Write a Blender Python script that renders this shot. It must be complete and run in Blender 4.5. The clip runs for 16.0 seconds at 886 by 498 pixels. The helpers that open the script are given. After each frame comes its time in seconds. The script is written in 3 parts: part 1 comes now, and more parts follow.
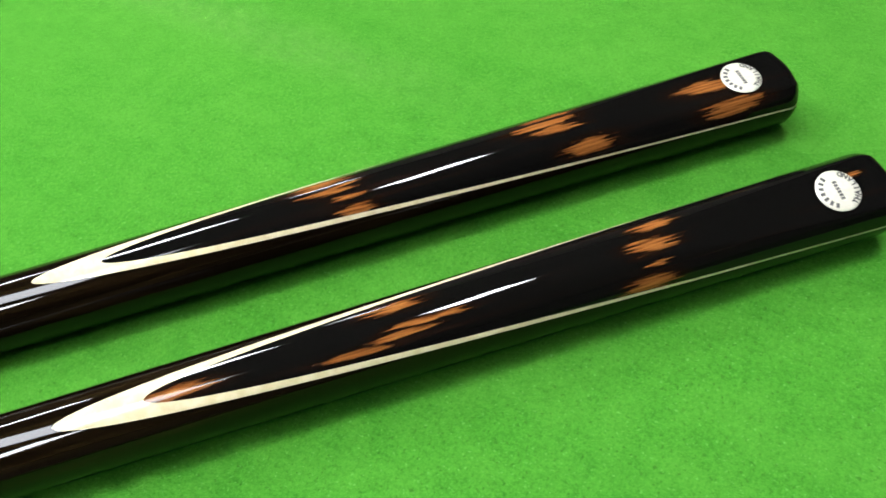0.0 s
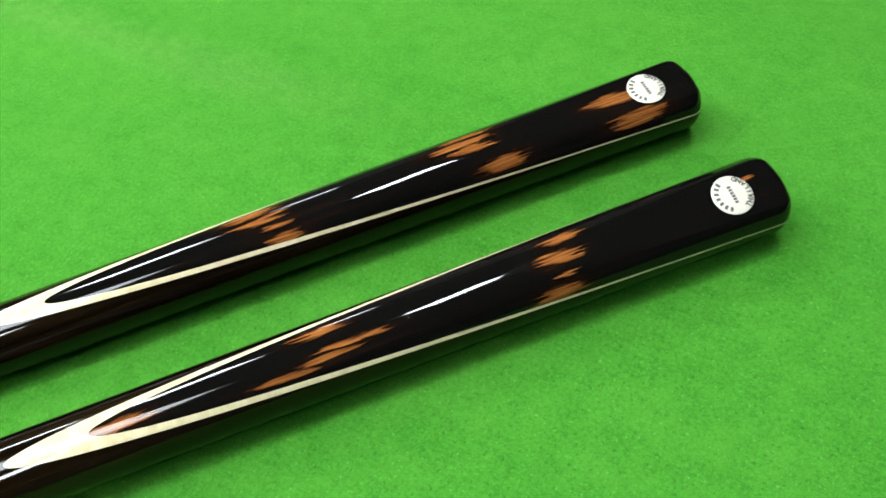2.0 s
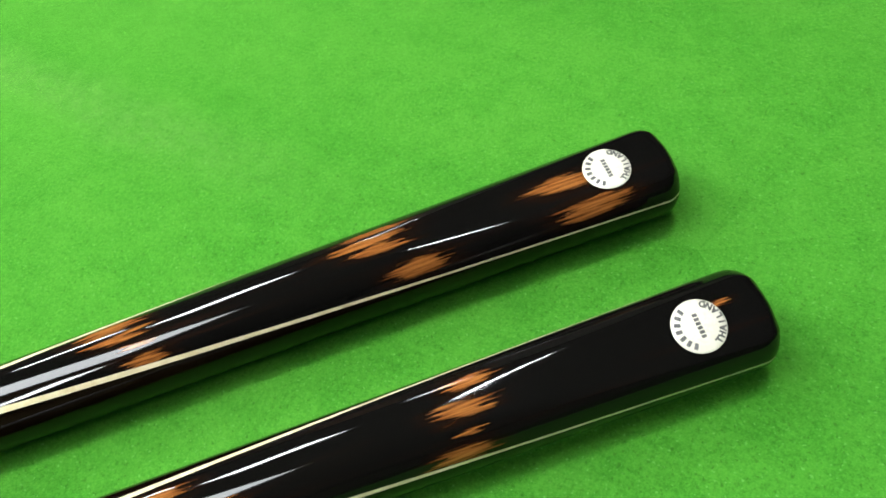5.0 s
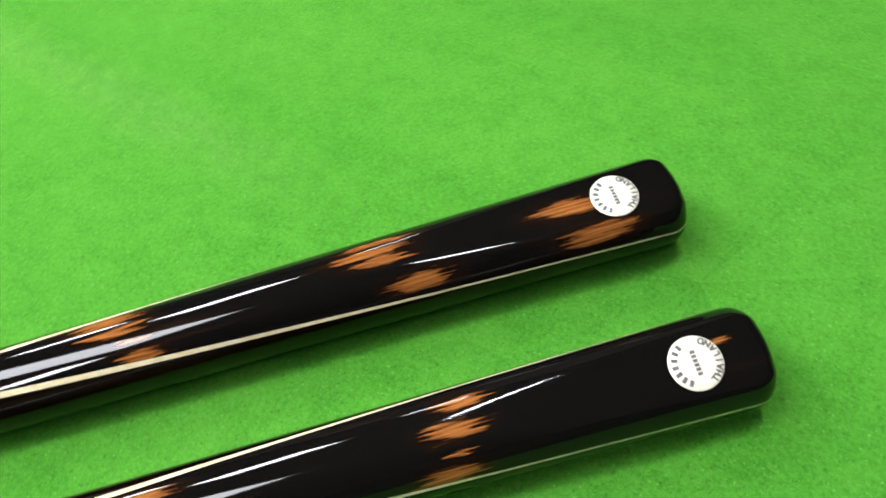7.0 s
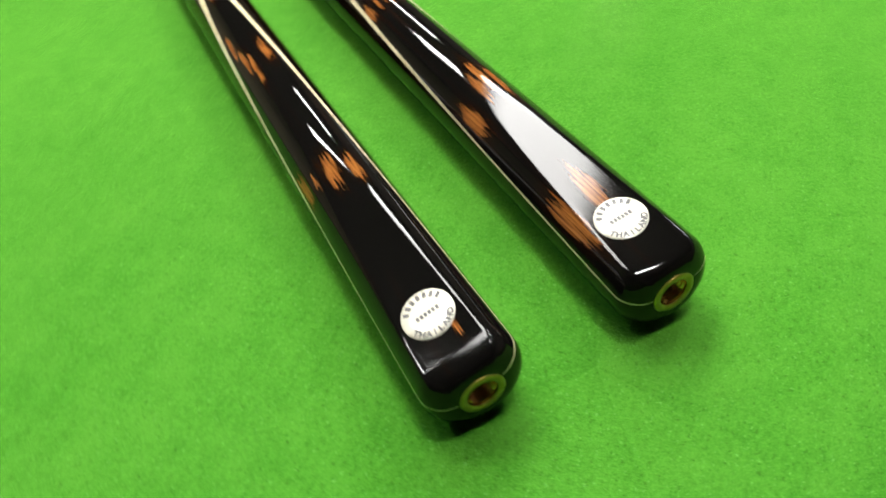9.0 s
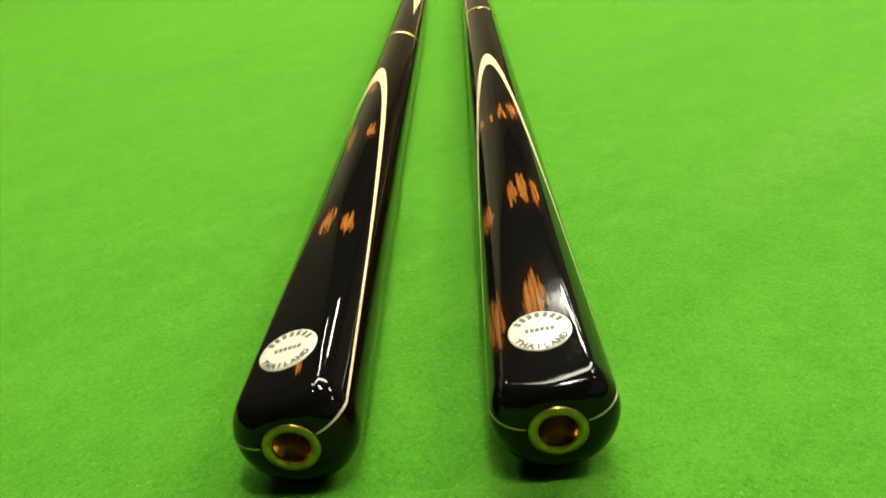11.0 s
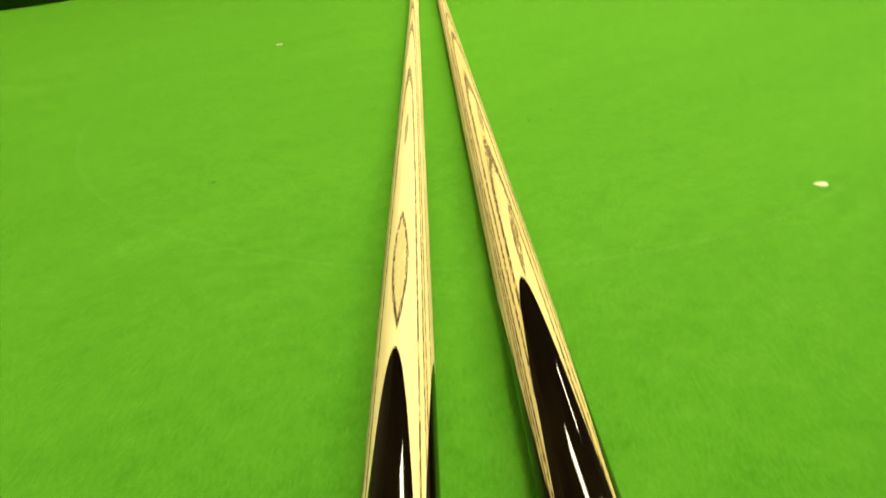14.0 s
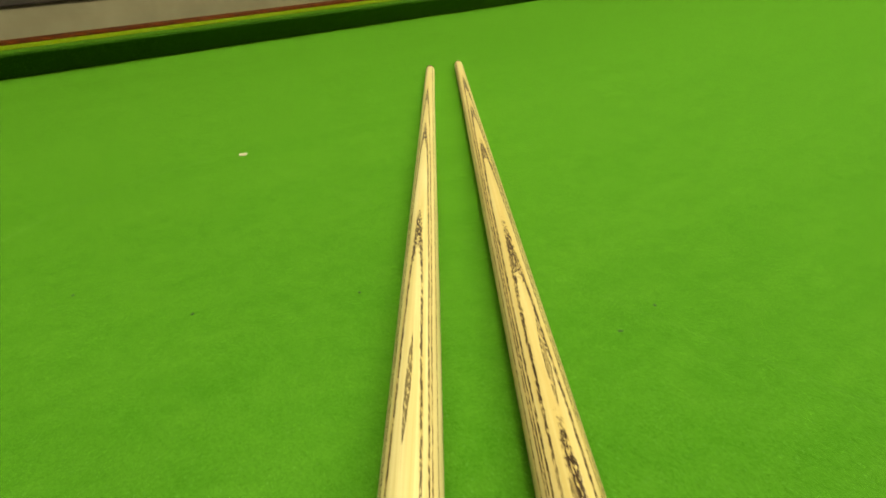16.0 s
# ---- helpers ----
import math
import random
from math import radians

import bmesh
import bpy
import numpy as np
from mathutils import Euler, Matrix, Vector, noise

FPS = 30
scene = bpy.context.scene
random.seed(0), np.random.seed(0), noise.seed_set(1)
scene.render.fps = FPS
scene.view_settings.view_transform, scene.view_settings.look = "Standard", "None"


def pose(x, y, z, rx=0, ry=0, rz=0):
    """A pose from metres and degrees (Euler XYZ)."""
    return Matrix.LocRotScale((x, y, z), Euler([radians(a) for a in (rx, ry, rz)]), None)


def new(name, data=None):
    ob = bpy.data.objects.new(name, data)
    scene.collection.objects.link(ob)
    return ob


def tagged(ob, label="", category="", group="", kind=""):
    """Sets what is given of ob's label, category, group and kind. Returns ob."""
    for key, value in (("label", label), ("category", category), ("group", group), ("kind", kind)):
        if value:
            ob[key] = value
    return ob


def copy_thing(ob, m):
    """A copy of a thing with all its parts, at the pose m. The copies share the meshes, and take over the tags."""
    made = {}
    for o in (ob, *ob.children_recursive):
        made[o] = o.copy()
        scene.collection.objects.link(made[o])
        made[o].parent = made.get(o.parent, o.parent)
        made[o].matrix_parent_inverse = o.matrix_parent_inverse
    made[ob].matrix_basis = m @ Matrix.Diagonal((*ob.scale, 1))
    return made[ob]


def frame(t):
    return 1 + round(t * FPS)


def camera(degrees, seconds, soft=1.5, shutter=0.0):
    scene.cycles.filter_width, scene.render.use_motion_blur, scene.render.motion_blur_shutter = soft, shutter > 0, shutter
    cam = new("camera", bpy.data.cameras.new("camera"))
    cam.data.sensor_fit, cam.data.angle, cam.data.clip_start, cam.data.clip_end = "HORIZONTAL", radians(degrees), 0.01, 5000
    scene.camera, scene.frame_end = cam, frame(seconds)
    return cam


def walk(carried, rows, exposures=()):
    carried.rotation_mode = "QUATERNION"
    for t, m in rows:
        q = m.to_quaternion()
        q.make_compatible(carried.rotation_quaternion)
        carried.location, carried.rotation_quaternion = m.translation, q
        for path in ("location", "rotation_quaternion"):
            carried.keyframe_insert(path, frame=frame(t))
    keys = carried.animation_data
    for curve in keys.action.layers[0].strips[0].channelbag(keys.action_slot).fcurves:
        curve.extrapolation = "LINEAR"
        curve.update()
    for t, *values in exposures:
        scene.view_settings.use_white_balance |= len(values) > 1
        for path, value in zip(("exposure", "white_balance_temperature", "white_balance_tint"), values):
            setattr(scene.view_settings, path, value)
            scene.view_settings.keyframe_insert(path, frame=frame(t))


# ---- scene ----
cam = camera(59.66, 16.0, soft=1.7, shutter=0.38)
PATH = [
    (0.0, pose(-0.1603, 0.1867, 0.2188, 37.98, 3.35, -108.19)),
    (0.5, pose(-0.1564, 0.1813, 0.2266, 36.46, 2.88, -109.37)),
    (1.0, pose(-0.1585, 0.1807, 0.2356, 36.21, 3.63, -109.80)),
    (1.5, pose(-0.1639, 0.1738, 0.2376, 36.18, 3.91, -110.42)),
    (2.0, pose(-0.1674, 0.1664, 0.2379, 36.48, 4.32, -111.69)),
    (2.5, pose(-0.1686, 0.1611, 0.2350, 36.93, 4.48, -112.43)),
    (3.0, pose(-0.1635, 0.1589, 0.2330, 35.88, 4.65, -112.65)),
    (3.5, pose(-0.1518, 0.1454, 0.2352, 35.06, 5.22, -112.93)),
    (4.0, pose(-0.1401, 0.1237, 0.2200, 35.04, 6.73, -112.98)),
    (4.5, pose(-0.1274, 0.1021, 0.2069, 35.80, 8.13, -110.17)),
    (4.7, pose(-0.1217, 0.0944, 0.2137, 35.08, 8.63, -108.57)),
    (6.8, pose(-0.1177, 0.0909, 0.2135, 35.72, 6.90, -106.47)),
    (7.0, pose(-0.1149, 0.0917, 0.2170, 35.20, 6.12, -104.54)),
    (7.5, pose(-0.1119, 0.0675, 0.2142, 34.42, 4.24, -90.06)),
    (8.0, pose(-0.1047, 0.0113, 0.2071, 32.50, 4.87, -66.24)),
    (8.2, pose(-0.0987, -0.0191, 0.2083, 33.25, 8.77, -56.16)),
    (10.3, pose(-0.0034, -0.1302, 0.1241, 53.28, 4.48, -4.17)),
    (10.5, pose(0.0086, -0.1326, 0.1240, 56.93, 6.38, -1.81)),
    (11.0, pose(0.0137, -0.1274, 0.1303, 61.52, 6.11, 0.59)),
    (11.5, pose(0.0098, -0.1101, 0.1371, 61.68, 6.48, 0.70)),
    (12.0, pose(0.0021, -0.0390, 0.1456, 61.31, 3.77, -1.21)),
    (12.5, pose(-0.0044, 0.0406, 0.1525, 60.69, 3.62, -1.42)),
    (13.0, pose(-0.0118, 0.1261, 0.1580, 60.08, 2.77, -1.87)),
    (13.5, pose(-0.0142, 0.2082, 0.1691, 60.81, 3.30, -1.60)),
    (14.0, pose(-0.0171, 0.3030, 0.1750, 62.70, 2.28, -2.19)),
    (14.5, pose(-0.0143, 0.3932, 0.1735, 63.85, 1.37, -1.77)),
    (15.0, pose(-0.0096, 0.4580, 0.1655, 64.87, 1.29, -1.97)),
    (15.5, pose(-0.0092, 0.5103, 0.1640, 66.15, 1.83, -1.62)),
    (16.0, pose(-0.0148, 0.5558, 0.1623, 66.65, 2.21, -0.96)),
]
walk(cam, PATH, exposures=[(0.0, 1.26, 5600, 15), (2.0, 1.21, 5500, 11), (4.5, 1.25, 5650, 10), (8.2, 1.38, 5700, 20), (10.3, 1.24, 6950, 3), (11.0, 1.27, 7000, 6), (11.5, 1.21, 6700, 14), (12.0, 1.19, 6600, 18), (12.6, 1.04, 7500, 6), (13.0, 0.97, 8000, 2), (14.5, 0.57, 8250, 1), (16.0, 0.21, 8400, 0)])

# ---- light: the room is lit by its ceiling lamps alone ----
world = bpy.data.worlds.new("world")
scene.world = world
world.use_nodes = True
world.node_tree.nodes["Background"].inputs["Color"].default_value = (0.9, 0.95, 1.0, 1)
world.node_tree.nodes["Background"].inputs["Strength"].default_value = 0.02
LONG_LAMP, SHORT_LAMP, LITTLE_LAMP, OVERHEAD_LAMP = 15.0, 45.0, 35.0, 84.0
FAR_LAMP = 39.0

# the table lies turned by this angle under the cues
TURN = 42.08
E1 = Vector((math.cos(radians(TURN)), math.sin(radians(TURN)), 0))
E2 = Vector((-E1.y, E1.x, 0))
BED_HEIGHT = 0.86          # floor to cloth; the cloth is z = 0
CEILING = 1.655


def at_table(a, b, z=0.0):
    """Pose with x along the table and y across it."""
    p = E1 * a + E2 * b
    return pose(p.x, p.y, z, 0, 0, TURN)


# ---- materials ----
def material(name, rough=0.5, metal=0.0, ior=1.5):
    m = bpy.data.materials.new(name)
    m.use_nodes = True
    b = m.node_tree.nodes["Principled BSDF"]
    b.inputs["Roughness"].default_value = rough
    b.inputs["Metallic"].default_value = metal
    b.inputs["IOR"].default_value = ior
    return m, m.node_tree, b


def put(nt, socket, value):
    if isinstance(value, bpy.types.NodeSocket):
        nt.links.new(value, socket)
    elif isinstance(value, tuple) and len(value) == 3 and socket.type == "RGBA":
        socket.default_value = (*value, 1)
    else:
        socket.default_value = value


def mth(nt, op, a, b=0.0, c=0.0):
    n = nt.nodes.new("ShaderNodeMath")
    n.operation = op
    put(nt, n.inputs[0], a)
    put(nt, n.inputs[1], b)
    put(nt, n.inputs[2], c)
    return n.outputs[0]


def noise_of(nt, vec, scale, detail=3.0, rough=0.55, curl=0.0):
    n = nt.nodes.new("ShaderNodeTexNoise")
    put(nt, n.inputs["Vector"], vec)
    n.inputs["Scale"].default_value = scale
    n.inputs["Detail"].default_value = detail
    n.inputs["Roughness"].default_value = rough
    n.inputs["Distortion"].default_value = curl
    return n.outputs["Fac"]


def stretched(nt, vec, sx, sy, sz):
    n = nt.nodes.new("ShaderNodeVectorMath")
    n.operation = "MULTIPLY"
    put(nt, n.inputs[0], vec)
    n.inputs[1].default_value = (sx, sy, sz)
    return n.outputs[0]


def remap(nt, v, a, b, c=0.0, d=1.0):
    n = nt.nodes.new("ShaderNodeMapRange")
    n.interpolation_type = "SMOOTHSTEP"
    put(nt, n.inputs["Value"], v)
    put(nt, n.inputs["From Min"], a)
    put(nt, n.inputs["From Max"], b)
    put(nt, n.inputs["To Min"], c)
    put(nt, n.inputs["To Max"], d)
    return n.outputs["Result"]


def blend(nt, fac, a, b):
    n = nt.nodes.new("ShaderNodeMix")
    n.data_type = "RGBA"
    put(nt, n.inputs["Factor"], fac)
    put(nt, n.inputs[6], a)
    put(nt, n.inputs[7], b)
    return n.outputs[2]


def bump(nt, bsdf, height, strength, distance):
    n = nt.nodes.new("ShaderNodeBump")
    n.inputs["Strength"].default_value = strength
    n.inputs["Distance"].default_value = distance
    put(nt, n.inputs["Height"], height)
    put(nt, bsdf.inputs["Normal"], n.outputs["Normal"])


def coords(nt, which="Object"):
    return nt.nodes.new("ShaderNodeTexCoord").outputs[which]


def split(nt, vec):
    n = nt.nodes.new("ShaderNodeSeparateXYZ")
    put(nt, n.inputs[0], vec)
    return n.outputs


def baize(name, low, high, chalked=False):
    """Napped wool cloth: fine wool mottling, dark pinpricks, brush strokes along the table."""
    m, nt, b = material(name, 0.9)
    co = coords(nt)
    fine = noise_of(nt, co, 1500, 3, 0.65)
    mid = noise_of(nt, co, 620, 3, 0.7)
    nap = noise_of(nt, stretched(nt, co, 5, 55, 55), 1.0, 3, 0.6)
    brush = noise_of(nt, stretched(nt, co, 1.3, 13, 13), 1.0, 3, 0.55)
    blot = noise_of(nt, co, 32, 4, 0.65)
    v = mth(nt, "ADD", mth(nt, "MULTIPLY", fine, 0.40), mth(nt, "MULTIPLY", mid, 0.42))
    v = mth(nt, "ADD", v, mth(nt, "MULTIPLY", nap, 0.10))
    v = mth(nt, "ADD", v, mth(nt, "MULTIPLY", brush, 0.18))
    v = mth(nt, "ADD", v, mth(nt, "MULTIPLY", mth(nt, "SUBTRACT", blot, 0.5), 0.20))
    patch = noise_of(nt, co, 110, 3, 0.6)
    v = mth(nt, "ADD", v, mth(nt, "MULTIPLY", mth(nt, "SUBTRACT", patch, 0.5), 0.24))
    col = blend(nt, remap(nt, v, 0.36, 0.74), low, high)
    # lighter wool tufts and dark pinpricks between them
    tuft = remap(nt, noise_of(nt, co, 800, 2, 0.5), 0.62, 0.74)
    col = blend(nt, mth(nt, "MULTIPLY", tuft, 0.30), col, (0.17, 0.38, 0.10))
    gap = remap(nt, noise_of(nt, co, 720, 2, 0.6, 0.4), 0.40, 0.30)
    col = blend(nt, mth(nt, "MULTIPLY", gap, 0.45), col, tuple(0.5 * c for c in low))
    hair = noise_of(nt, co, 300, 1.5, 0.5, 1.6)
    strand = remap(nt, mth(nt, "ABSOLUTE", mth(nt, "SUBTRACT", hair, 0.5)), 0.008, 0.045, 1.0, 0.0)
    strand = mth(nt, "MULTIPLY", strand, remap(nt, noise_of(nt, co, 420, 2, 0.6), 0.52, 0.64))
    col = blend(nt, mth(nt, "MULTIPLY", strand, 0.05), col, tuple(min(1.7 * c + 0.012, 1.0) for c in high))
    if chalked:
        # a faint old chalk stroke along the table
        x, y, z = split(nt, co)
        off = mth(nt, "ADD", mth(nt, "SUBTRACT", y, 0.031), mth(nt, "MULTIPLY", mth(nt, "SUBTRACT", blot, 0.5), 0.016))
        stroke = remap(nt, mth(nt, "ABSOLUTE", off), 0.002, 0.022, 1.0, 0.0)
        stroke = mth(nt, "MULTIPLY", stroke, mth(nt, "MULTIPLY", remap(nt, x, 0.10, 0.24), remap(nt, x, 0.8, 0.5)))
        stroke = mth(nt, "MULTIPLY", stroke, remap(nt, noise_of(nt, co, 160, 4, 0.7), 0.35, 0.65, 0.3, 1.0))
        col = blend(nt, mth(nt, "MULTIPLY", stroke, 0.09), col, (0.26, 0.36, 0.12))
        # the worn half circle and the line across the table that it stands on
        worn = remap(nt, noise_of(nt, co, 240, 4, 0.7), 0.34, 0.62, 0.25, 1.0)
        dx, dy = mth(nt, "SUBTRACT", x, 0.627), mth(nt, "SUBTRACT", y, 0.665)
        far = mth(nt, "SQRT", mth(nt, "ADD", mth(nt, "MULTIPLY", dx, dx), mth(nt, "MULTIPLY", dy, dy)))
        arc = remap(nt, mth(nt, "ABSOLUTE", mth(nt, "SUBTRACT", far, 0.2935)), 0.0004, 0.0016, 1.0, 0.0)
        arc = mth(nt, "MULTIPLY", arc, remap(nt, x, 0.63, 0.61))
        across = mth(nt, "SUBTRACT", mth(nt, "SUBTRACT", x, 0.618), mth(nt, "MULTIPLY", mth(nt, "SUBTRACT", y, 0.381), 0.031))
        across = remap(nt, mth(nt, "ABSOLUTE", across), 0.0004, 0.0016, 0.35, 0.0)
        drawn = mth(nt, "MULTIPLY", mth(nt, "MAXIMUM", arc, across), worn)
        col = blend(nt, mth(nt, "MULTIPLY", drawn, 0.10), col, (0.22, 0.36, 0.12))
    put(nt, b.inputs["Base Color"], col)
    b.inputs["Specular IOR Level"].default_value = 0.03
    put(nt, b.inputs["Specular Tint"], (0.3, 1.0, 0.1))
    b.inputs["Sheen Weight"].default_value = 0.5
    b.inputs["Sheen Roughness"].default_value = 0.4
    put(nt, b.inputs["Sheen Tint"], (0.36, 0.9, 0.08))
    bump(nt, b, mth(nt, "ADD", mth(nt, "ADD", fine, mth(nt, "MULTIPLY", mid, 0.8)), mth(nt, "MULTIPLY", strand, 0.2)), 0.7, 0.0004)
    return m


def lacquer(bsdf):
    bsdf.inputs["Roughness"].default_value = 0.22
    bsdf.inputs["Specular IOR Level"].default_value = 0.0
    bsdf.inputs["Coat Weight"].default_value = 1.0
    bsdf.inputs["Coat Roughness"].default_value = 0.028
    bsdf.inputs["Coat IOR"].default_value = 1.29


def ebony():
    m, nt, b = material("ebony")
    co = coords(nt)
    streak = noise_of(nt, stretched(nt, co, 420, 14, 420), 1.0, 4, 0.65)
    broad = noise_of(nt, stretched(nt, co, 90, 5, 90), 1.0, 2, 0.5)
    f = mth(nt, "MULTIPLY", remap(nt, streak, 0.45, 0.75), remap(nt, broad, 0.35, 0.7))
    put(nt, b.inputs["Base Color"], blend(nt, f, (0.002584, 0.00152, 0.000684), (0.016, 0.0100, 0.0034)))
    lacquer(b)
    return m


def figured(name, patches, rubbed):
    """Ebony with brown heartwood flames: s, angle, half length, half angle of each. The flat is rubbed dull."""
    m, nt, b = material(name)
    uv = split(nt, coords(nt, "UV"))
    vec = coords(nt, "UV")
    jag = noise_of(nt, stretched(nt, vec, 760, 9, 1), 1.0, 3, 0.7)
    hair = noise_of(nt, stretched(nt, vec, 1500, 45, 1), 1.0, 4, 0.65)
    edge = noise_of(nt, stretched(nt, vec, 950, 120, 1), 1.0, 3, 0.6)
    v = mth(nt, "ADD", uv[1], mth(nt, "MULTIPLY", mth(nt, "SUBTRACT", jag, 0.5), 0.034))
    total = 0.0
    for s, angle, ls, la in patches:
        du = mth(nt, "DIVIDE", mth(nt, "SUBTRACT", uv[0], radians(angle) * 0.0135), radians(la) * 0.0135)
        dv = mth(nt, "DIVIDE", mth(nt, "SUBTRACT", v, s), ls)
        d = mth(nt, "SQRT", mth(nt, "ADD", mth(nt, "MULTIPLY", du, du), mth(nt, "MULTIPLY", dv, dv)))
        total = mth(nt, "MAXIMUM", total, mth(nt, "SUBTRACT", 2.0, d))
    total = mth(nt, "ADD", total, mth(nt, "MULTIPLY", mth(nt, "SUBTRACT", edge, 0.5), 1.2))
    smoke = mth(nt, "MULTIPLY", remap(nt, total, 0.1, 1.0), 0.6)
    mask = remap(nt, total, 0.92, 1.26)
    mask = mth(nt, "MULTIPLY", mask, remap(nt, hair, 0.24, 0.44))
    brown = blend(nt, remap(nt, mth(nt, "ADD", hair, mth(nt, "MULTIPLY", mth(nt, "SUBTRACT", total, 1.3), 0.16)), 0.36, 0.68), (0.080, 0.0240, 0.0052), (0.205, 0.078, 0.0165))
    co = coords(nt)
    streak = noise_of(nt, stretched(nt, co, 380, 10, 380), 1.0, 4, 0.65)
    black = blend(nt, remap(nt, streak, 0.55, 0.78), (0.002432, 0.00228, 0.001976), (0.00912, 0.00456, 0.00304))
    black = blend(nt, smoke, black, (0.0095, 0.0036, 0.0014))
    put(nt, b.inputs["Base Color"], blend(nt, mask, black, brown))
    lacquer(b)
    # the hand-planed flat under the badge is rubbed along its length
    level = mth(nt, "SUBTRACT", 0.2408, mth(nt, "MULTIPLY", uv[1], 2.021))
    inside = remap(nt, mth(nt, "SUBTRACT", mth(nt, "MULTIPLY", level, 2 * 0.0135 ** 2), mth(nt, "MULTIPLY", uv[0], uv[0])), 0.0, 1.5e-5)
    rub = remap(nt, noise_of(nt, stretched(nt, vec, 4200, 60, 1), 1.0, 3, 0.7), 0.30, 0.70)
    scratch = nt.nodes.new("ShaderNodeBump")
    scratch.inputs["Strength"].default_value = 0.10
    scratch.inputs["Distance"].default_value = 0.00003
    put(nt, scratch.inputs["Height"], mth(nt, "MULTIPLY", rub, inside))
    put(nt, b.inputs["Coat Normal"], scratch.outputs["Normal"])
    put(nt, b.inputs["Coat Roughness"], mth(nt, "ADD", 0.026, mth(nt, "MULTIPLY", inside, mth(nt, "MULTIPLY", rub, rubbed))))
    return m


def ash(name, levels, facing, knots, seed, tan, bold):
    """Flat-sawn ash: growth layers (mm from the axis) cut by the taper into arrows that point to the tip.
    Knots are closed figures on the skin: s, angle, half length, half angle, slant, filling."""
    m, nt, b = material(name)
    co = coords(nt)
    shifted = nt.nodes.new("ShaderNodeVectorMath")
    put(nt, shifted.inputs[0], co)
    shifted.inputs[1].default_value = (seed, seed * 0.7, -seed)
    own = shifted.outputs[0]
    x, y, z = split(nt, co)
    q = mth(nt, "ADD", mth(nt, "MULTIPLY", z, 1000 * math.cos(facing)), mth(nt, "MULTIPLY", x, 1000 * math.sin(facing)))
    wob = noise_of(nt, stretched(nt, own, 50, 9, 50), 1.0, 2, 0.5)
    jit = noise_of(nt, stretched(nt, own, 600, 240, 600), 1.0, 4, 0.7)
    fade = remap(nt, noise_of(nt, stretched(nt, own, 350, 16, 350), 1.0, 2, 0.6), 0.33, 0.45, 0.65, 1.0)
    shake = mth(nt, "ADD", mth(nt, "MULTIPLY", mth(nt, "SUBTRACT", wob, 0.5), 0.45), mth(nt, "MULTIPLY", mth(nt, "SUBTRACT", jit, 0.5), 0.6))
    q = mth(nt, "ADD", q, shake)
    theta = mth(nt, "ARCTAN2", x, z)
    away = mth(nt, "ABSOLUTE", mth(nt, "SUBTRACT", theta, facing))
    flank = remap(nt, away, 0.18, 0.6)
    line, tint = 0.0, 0.0
    for level, thick in levels:
        d = mth(nt, "DIVIDE", mth(nt, "SUBTRACT", level, q), mth(nt, "MULTIPLY_ADD", flank, 0.45 * bold * thick, 1.3 * bold * thick))
        d = mth(nt, "ADD", d, 0.8)
        pulse = mth(nt, "MULTIPLY", remap(nt, d, -0.05, 0.12), remap(nt, d, 0.7, 1.0, 1.0, 0.0))
        line = mth(nt, "MAXIMUM", line, pulse)
        tint = mth(nt, "MAXIMUM", tint, mth(nt, "MULTIPLY", remap(nt, d, -0.2, 0.2), remap(nt, d, 0.4, 2.6, 1.0, 0.0)))
    for s, angle, ls, la, slant, filling in knots:
        ds = mth(nt, "SUBTRACT", y, s)
        du = mth(nt, "SUBTRACT", theta, mth(nt, "ADD", mth(nt, "MULTIPLY", ds, slant), angle))
        du = mth(nt, "DIVIDE", mth(nt, "ADD", mth(nt, "ABSOLUTE", du), mth(nt, "MULTIPLY", shake, 0.12)), la)
        dv = mth(nt, "DIVIDE", ds, ls)
        d = mth(nt, "ADD", du, mth(nt, "MULTIPLY", dv, dv))
        rim = mth(nt, "MULTIPLY", remap(nt, d, 0.62, 0.78), remap(nt, d, 0.96, 1.1, 1.0, 0.0))
        inner = mth(nt, "MULTIPLY", remap(nt, d, 0.78, 0.6), filling)
        line = mth(nt, "MAXIMUM", line, mth(nt, "MAXIMUM", rim, inner))
        tint = mth(nt, "MAXIMUM", tint, remap(nt, d, 1.1, 0.8, 0.0, 0.8))
    pore = noise_of(nt, stretched(nt, own, 1700, 260, 1700), 1.0, 3, 0.6)
    line = mth(nt, "MULTIPLY", line, mth(nt, "MAXIMUM", remap(nt, pore, 0.39, 0.48), mth(nt, "MULTIPLY", flank, 0.15)))
    line = mth(nt, "MULTIPLY", line, fade)
    soft = noise_of(nt, stretched(nt, own, 600, 6, 600), 1.0, 3, 0.6)
    large = noise_of(nt, stretched(nt, own, 60, 3, 60), 1.0, 2, 0.5)
    pale = blend(nt, remap(nt, soft, 0.3, 0.7), (0.455, 0.380, 0.168), (0.545, 0.480, 0.255))
    pale = blend(nt, mth(nt, "MULTIPLY", remap(nt, large, 0.4, 0.7), 0.3), pale, (0.405, 0.315, 0.122))
    pale = blend(nt, tan, pale, (0.39, 0.295, 0.110))
    fine = remap(nt, noise_of(nt, stretched(nt, own, 3000, 45, 3000), 1.0, 2, 0.6), 0.60, 0.72)
    pale = blend(nt, mth(nt, "MULTIPLY", fine, 0.16), pale, (0.2508, 0.152, 0.0532))
    pale = blend(nt, mth(nt, "MULTIPLY", tint, 0.32), pale, (0.40, 0.265, 0.060))
